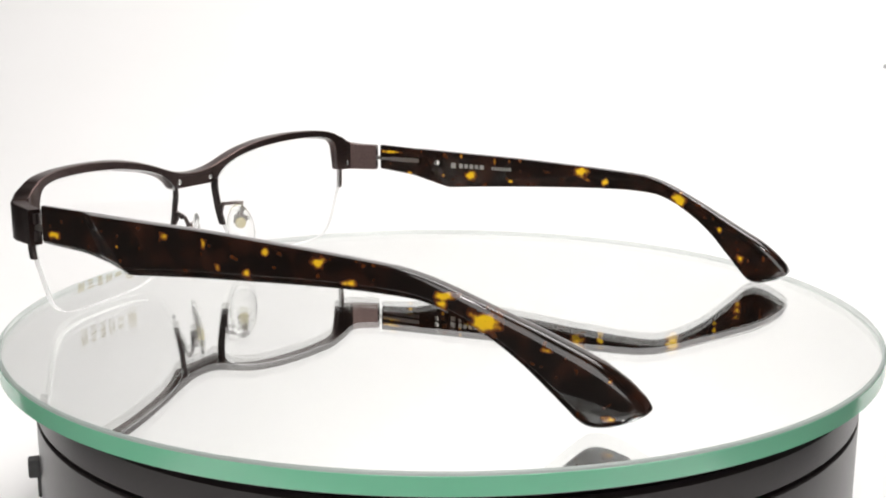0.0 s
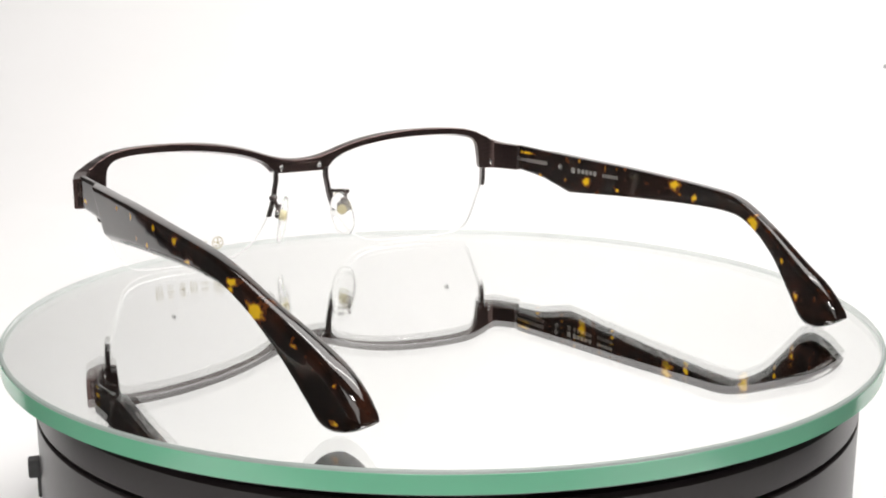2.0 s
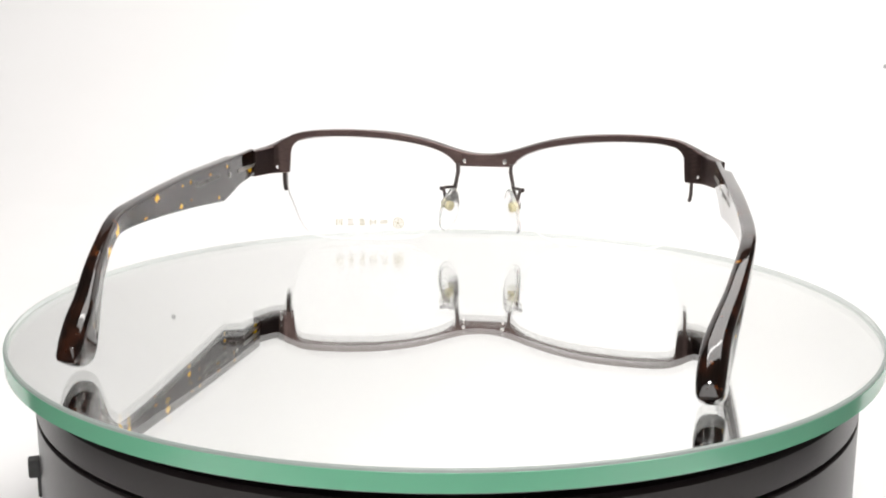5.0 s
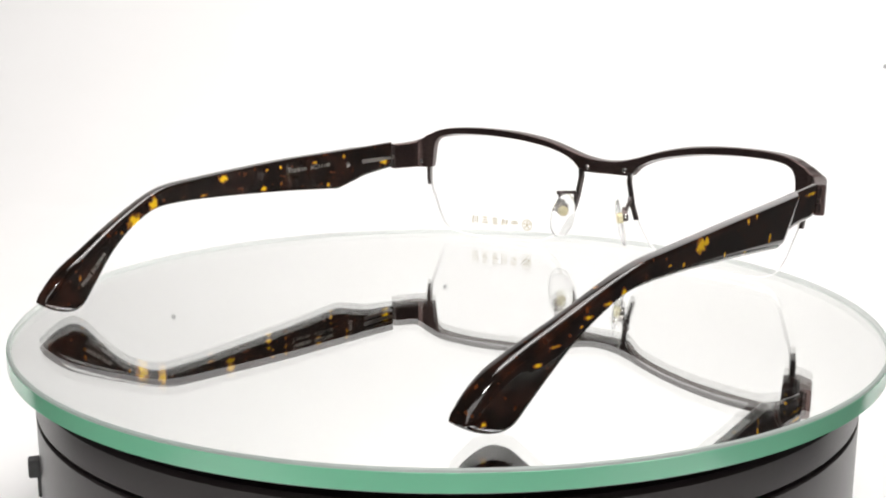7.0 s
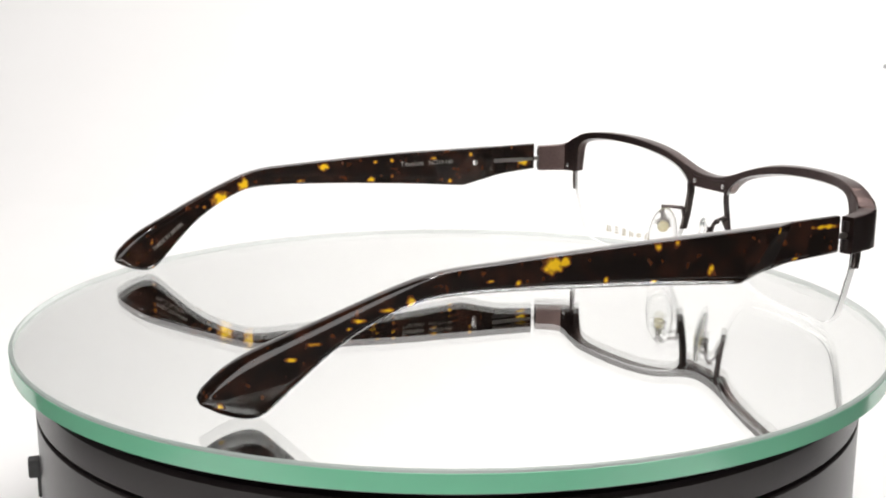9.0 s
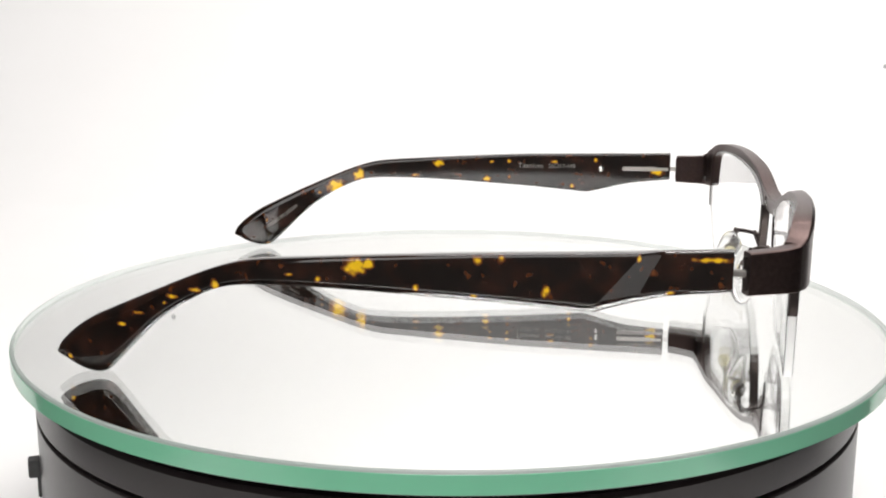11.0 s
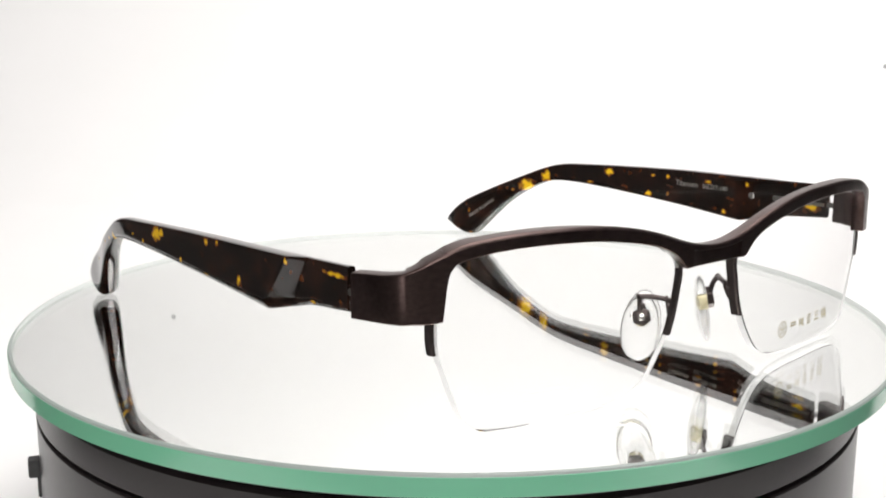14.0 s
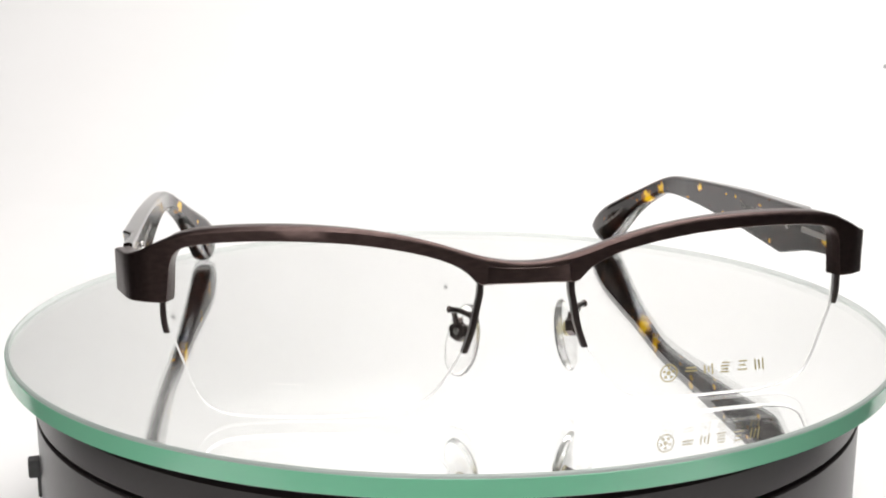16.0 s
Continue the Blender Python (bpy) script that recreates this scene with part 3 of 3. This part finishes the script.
def temple(side, outer, inner):
    ys = sorted({round(-147.5 + 0.5 * k, 2) for k in range(200)} | {round(-47.4 + 0.2 * k, 2) for k in range(146)} | {-18.2, -147.3, -147.1, -146.8})
    rings = []
    for y in ys:
        zt, zl, xc, w = along(TEMPLE_TOP, y), along(TEMPLE_LOW, y), along(TEMPLE_X, y) + (-0.6 if side > 0 else 0.9) * float(np.interp(y, [-140, -95], [1.0, 0.0])), along(TEMPLE_HALF, y)
        h = zt - zl
        r = min(float(np.interp(y, [-147, -138, -125, -112, -60, -20], [2.2, 2.1, 1.5, 0.9, 0.55, 0.5])), h * 0.49, w * 0.95)
        low = float(np.interp(y, [-125, -112, -90, -42, -33, -22], [0.3, 0.9, 1.2, 1.7, 1.2, 0.5]))
        low = min(low, h * 0.4)
        ring = []
        for k in range(5):                                    # outer top corner
            a = math.pi / 2 * k / 4
            ring.append((xc + w - r + r * math.sin(a), zt - r + r * math.cos(a)))
        n = 16
        lo, hi = zl + low + (r - low) * float(np.interp(y, [-122, -104], [1.0, 0.0])), zt - r
        for k in range(1, n):                                 # outer face
            ring.append((xc + w + 0.04 * math.sin(math.pi * k / n), hi + (lo - hi) * k / n))
        cut = min(low * 0.75, w * 0.7)
        soft = float(np.interp(y, [-122, -104], [1.0, 0.0]))
        crisp = [(xc + w - 0.02, lo), (xc + w - 0.15, lo - 0.2 * low), (xc + w - cut, zl + 0.05 * low), (xc + w - cut - 0.2, zl)]
        ring += [((1 - soft) * q[0] + soft * (xc + w - r + r * math.cos(a)), (1 - soft) * q[1] + soft * (zl + r - r * math.sin(a))) for q, a in zip(crisp, (0.15, 0.55, 1.0, 1.5))]
        for k in range(5):                                    # inner lower corner
            a = math.pi / 2 * k / 4
            ring.append((xc - w + r - r * math.sin(a), zl + r - r * math.cos(a)))
        for k in range(1, n):                                 # inner face
            ring.append((xc - w, zl + r + (zt - zl - 2 * r) * k / n))
        for k in range(5):
            a = math.pi / 2 * k / 4
            ring.append((xc - w + r - r * math.cos(a), zt - r + r * math.sin(a)))
        # the outer face steps in at a slanted ramp near the hinge
        if y > -44:
            ring = [(x - 1.8 * min(1.0, max(0.0, (y - slant(z, -35.0, -40.5)) / (slant(z, -30.8, -34.2) - slant(z, -35.0, -40.5)))) if x > xc else x, z) for x, z in ring]
        # the left temple reaches a little further back, its tip just off the plate, and stands a touch higher at its hinge
        tip = float(np.interp(y, [-128, -100], [1.0, 0.0])) if side < 0 else 0.0
        lift = float(np.interp(y, [-147, -120, -100, -60, -40, -18], [0.15, 0.5, 0.9, 1.1, 0.9, 0.6])) if side < 0 else 0.0
        rings.append([(side * x, y - 0.9 * tip, z + 0.6 * tip + lift * (0.45 + 0.55 * (z - zl) / h)) for x, z in ring])
    bm = bmesh.new()
    loft(bm, rings)
    ob = gpart("temple", bm, ACETATE, None, "dark tortoiseshell acetate temple with amber flecks and a bent tip", 38)
    me = ob.data
    co = np.empty(len(me.vertices) * 3)
    me.vertices.foreach_get("co", co)
    co = co.reshape(-1, 3) / MM
    mid = np.interp(co[:, 1], *zip(*TEMPLE_X))
    value = np.full(len(co), -0.2)
    ragged = np.array([0.38 * noise.noise((q[0] * 0.6, q[1] * 0.75, q[2] * 0.9)) for q in co])
    for spots, inside in ((outer, False), (inner, True)):
        on = (np.abs(co[:, 0]) < mid) if inside else (np.abs(co[:, 0]) >= mid)
        for y, z, a, b in spots:
            d = np.sqrt(((co[:, 1] - y) / a) ** 2 + ((co[:, 2] - z) / b) ** 2)
            value = np.where(on, np.maximum(value, 1.13 - 0.34 * (abs(math.sin(y * 12.9 + z * 7.7)) if a * b < 1.3 else 0.15) - d * 0.62 + ragged), value)
    me.attributes.new("amber", "FLOAT", "POINT").data.foreach_set("value", np.clip(value, -0.2, 0.8))
    # hinge plate in a slot of the inner face, round stud behind it
    bm = bmesh.new()
    box(bm, (side * 67.98, -25.3, 24.65), (0.5, 13.6, 1.25), 0.2)
    part("hinge_plate", bm, PIN, ob, "thin steel hinge plate", 30)
    bm = bmesh.new()
    rod(bm, [(side * 68.6, -38.4, 24.4), (side * 67.95, -38.4, 24.4), (side * 67.75, -38.4, 24.4)], [0.85, 0.85, 0.6], 14)
    part("stud", bm, SILVER, ob, "tiny bright steel stud", 40)
    # hinge between the end piece and the temple
    bm = bmesh.new()
    box(bm, (side * 68.9, -17.4, 24.7), (1.2, 4.4, 1.2), 0.2)
    hinge = gpart("hinge", bm, PIN, None, "spring hinge bar bridging a narrow gap")
    for dz in (-1.9, 1.9):
        bm = bmesh.new()
        rod(bm, [(side * 68.9, -15.7, 24.7 + dz - 1.1), (side * 68.9, -15.7, 24.7 + dz + 1.1)], 0.9, 14)
        part("knuckle", bm, DARK, hinge, "dark hinge knuckle", 40)
    return ob


ARM_L = temple(-1, OUT_L, IN_L)
ARM_R = temple(1, OUT_R, IN_R)

# ---- print on the lens and the temples ----


def bars(name, parent, mat, rows, label):
    """Small raised strokes: each a centre, a length vector and a width vector (mm)."""
    bm = bmesh.new()
    for c, u, v in rows:
        c, u, v = Vector(c), Vector(u) / 2, Vector(v) / 2
        n = u.cross(v).normalized() * 0.03
        loft(bm, [[c + s * n - u - v, c + s * n + u - v, c + s * n + u + v, c + s * n - u + v] for s in (-1, 1)])
    return part(name, bm, mat, parent, label)


def lens_print():
    """A round badge and five signs as plain bars, near the foot of the left lens."""
    rng = random.Random(4)
    ztext, y0 = 5.2, 0.80

    def at(x, z):
        return (x, wrap(x) + y0, z)
    bm = bmesh.new()
    n = 28
    for r0, r1 in ((1.75, 1.5), (0.42, 0.0)):
        for i in range(n):
            a, b = 2 * math.pi * i / n, 2 * math.pi * (i + 1) / n
            pts = [at(-27.2 + r0 * math.cos(a), ztext - 0.2 + r0 * math.sin(a)), at(-27.2 + r0 * math.cos(b), ztext - 0.2 + r0 * math.sin(b)),
                   at(-27.2 + r1 * math.cos(b), ztext - 0.2 + r1 * math.sin(b)), at(-27.2 + r1 * math.cos(a), ztext - 0.2 + r1 * math.sin(a))]
            if r1 == 0.0:
                pts = pts[:3]
            bm.faces.new([bm.verts.new(q) for q in pts])
    for k in range(5):
        a = math.radians(90 + 72 * k)
        c = (-27.2 + 0.95 * math.cos(a), ztext - 0.2 + 0.95 * math.sin(a))
        bm.faces.new([bm.verts.new(at(c[0] + 0.32 * math.cos(b), c[1] + 0.32 * math.sin(b))) for b in (math.pi / 3 * j for j in range(6))])
    part("badge", bm, GOLD, LEFT, "round gold printed badge")
    # each sign: its upright strokes (place, height) and level strokes (height, length)
    signs = (([], [(0.45, 2.1), (-0.15, 2.4)]), ([(-0.7, 1.7), (0.1, 1.3), (0.85, 2.1)], []), ([], [(0.85, 1.5), (0.25, 1.8), (-0.35, 1.5), (-0.9, 1.8)]),
             ([], [(0.85, 1.7), (0.05, 1.4), (-0.8, 2.1)]), ([(-0.8, 2.2), (0.0, 1.8), (0.8, 2.3)], []))
    for i, (ups, levels) in enumerate(signs):
        cx = -31.6 - i * 3.55
        rows = [(at(cx - dx, ztext + rng.uniform(-0.15, 0.15)), (0.30, 0.03, 0.0), (0.12 * h, 0.0, h)) for dx, h in ups]
        rows += [(at(cx + rng.uniform(-0.12, 0.12), ztext + dz), (w, -0.0032 * cx * w, 0.08), (0.03, 0.0, 0.28)) for dz, w in levels]
        bars("sign", LEFT, GOLD, rows, "gold printed sign as plain bars")
    # faint grey lines on the other lens
    rows = [(at(41.0, 6.2), (9.0, -1.1, 0.5), (0, 0, 0.07)), (at(42.0, 4.9), (7.0, -0.9, 0.4), (0, 0, 0.07))]
    bars("faint_print", RIGHT, FAINT, rows, "faint grey printed lines")


FAINT = material("faint_print", (0.92, 0.91, 0.90), 0.5)
lens_print()


def lettering(name, text, size, origin, along_, up, mat, parent):
    cu = bpy.data.curves.new(name, "FONT")
    cu.body, cu.size, cu.extrude = text, size, 0.012
    cu.resolution_u = 2
    tmp = bpy.data.objects.new(name, cu)
    scene.collection.objects.link(tmp)
    me = bpy.data.meshes.new_from_object(tmp.evaluated_get(bpy.context.evaluated_depsgraph_get()))
    bpy.data.objects.remove(tmp)
    u, v = Vector(along_).normalized(), Vector(up).normalized()
    w = u.cross(v)
    m = Matrix(((u.x, v.x, w.x, origin[0]), (u.y, v.y, w.y, origin[1]), (u.z, v.z, w.z, origin[2]), (0, 0, 0, 1)))
    me.transform(Matrix.Scale(MM, 4) @ m)
    me.materials.append(mat)
    ob = new(name, me)
    ob.parent = parent
    return tagged(ob, "small grey lettering")


def inner_face(y, side):
    """Where the temple's inner face lies at y."""
    return side * (along(TEMPLE_X, y) + (-0.6 if side > 0 else 0.9) * float(np.interp(y, [-140, -95], [1.0, 0.0])) - along(TEMPLE_HALF, y) - 0.02)


def strip(name, side, parent, ys, z, w, heights, label):
    bars(name, parent, GREYPRINT, [((inner_face(y, side), y, z), (0, w, 0), (0, 0, h)) for y, h in zip(ys, heights)], label)


lettering("lettering", "Titanium", 2.1, (inner_face(-63.0, -1), -63.0, 24.3), (inner_face(-55, -1) - inner_face(-63, -1), 8, 0.1), (0, 0, 1), GREYPRINT, ARM_L)
lettering("lettering", "MADE IN JAPAN", 1.5, (inner_face(-136.9, -1) + 0.3, -137.8, 5.9), (inner_face(-127, -1) - inner_face(-136.9, -1), 9.9, 7.2), (0, -0.7, 1), GREYPRINT, ARM_L)
lettering("size_mark", "56\u25a117-140", 1.7, (inner_face(-54.0, -1), -54.0, 24.45), (inner_face(-46, -1) - inner_face(-54, -1), 8, 0.1), (0, 0, 1), GREYPRINT, ARM_L)
strip("badge", 1, ARM_R, [-44.2], 23.9, 1.6, [1.6], "small grey printed badge")
strip("name_mark", 1, ARM_R, [-46.8 - 1.75 * k for k in range(5)], 23.9, 1.2, [1.4, 1.2, 1.3, 1.1, 1.3], "small grey printed signs")
strip("model_mark", 1, ARM_R, [-57.4 - 0.95 * k for k in range(7)], 23.8, 0.6, [1.0] * 7, "small grey printed mark")


def motions():
    steps = [0.5 * k for k in range(33)]
    walk(PLATE, [(t, pose(0.0006, -0.0026, PLATE_TOP, 0, 0, spin(t))) for t in steps])
    walk(GLASSES, [(t, pose(0.0, 0.0, TOP, 0, 0, spin(t))) for t in steps])


motions()
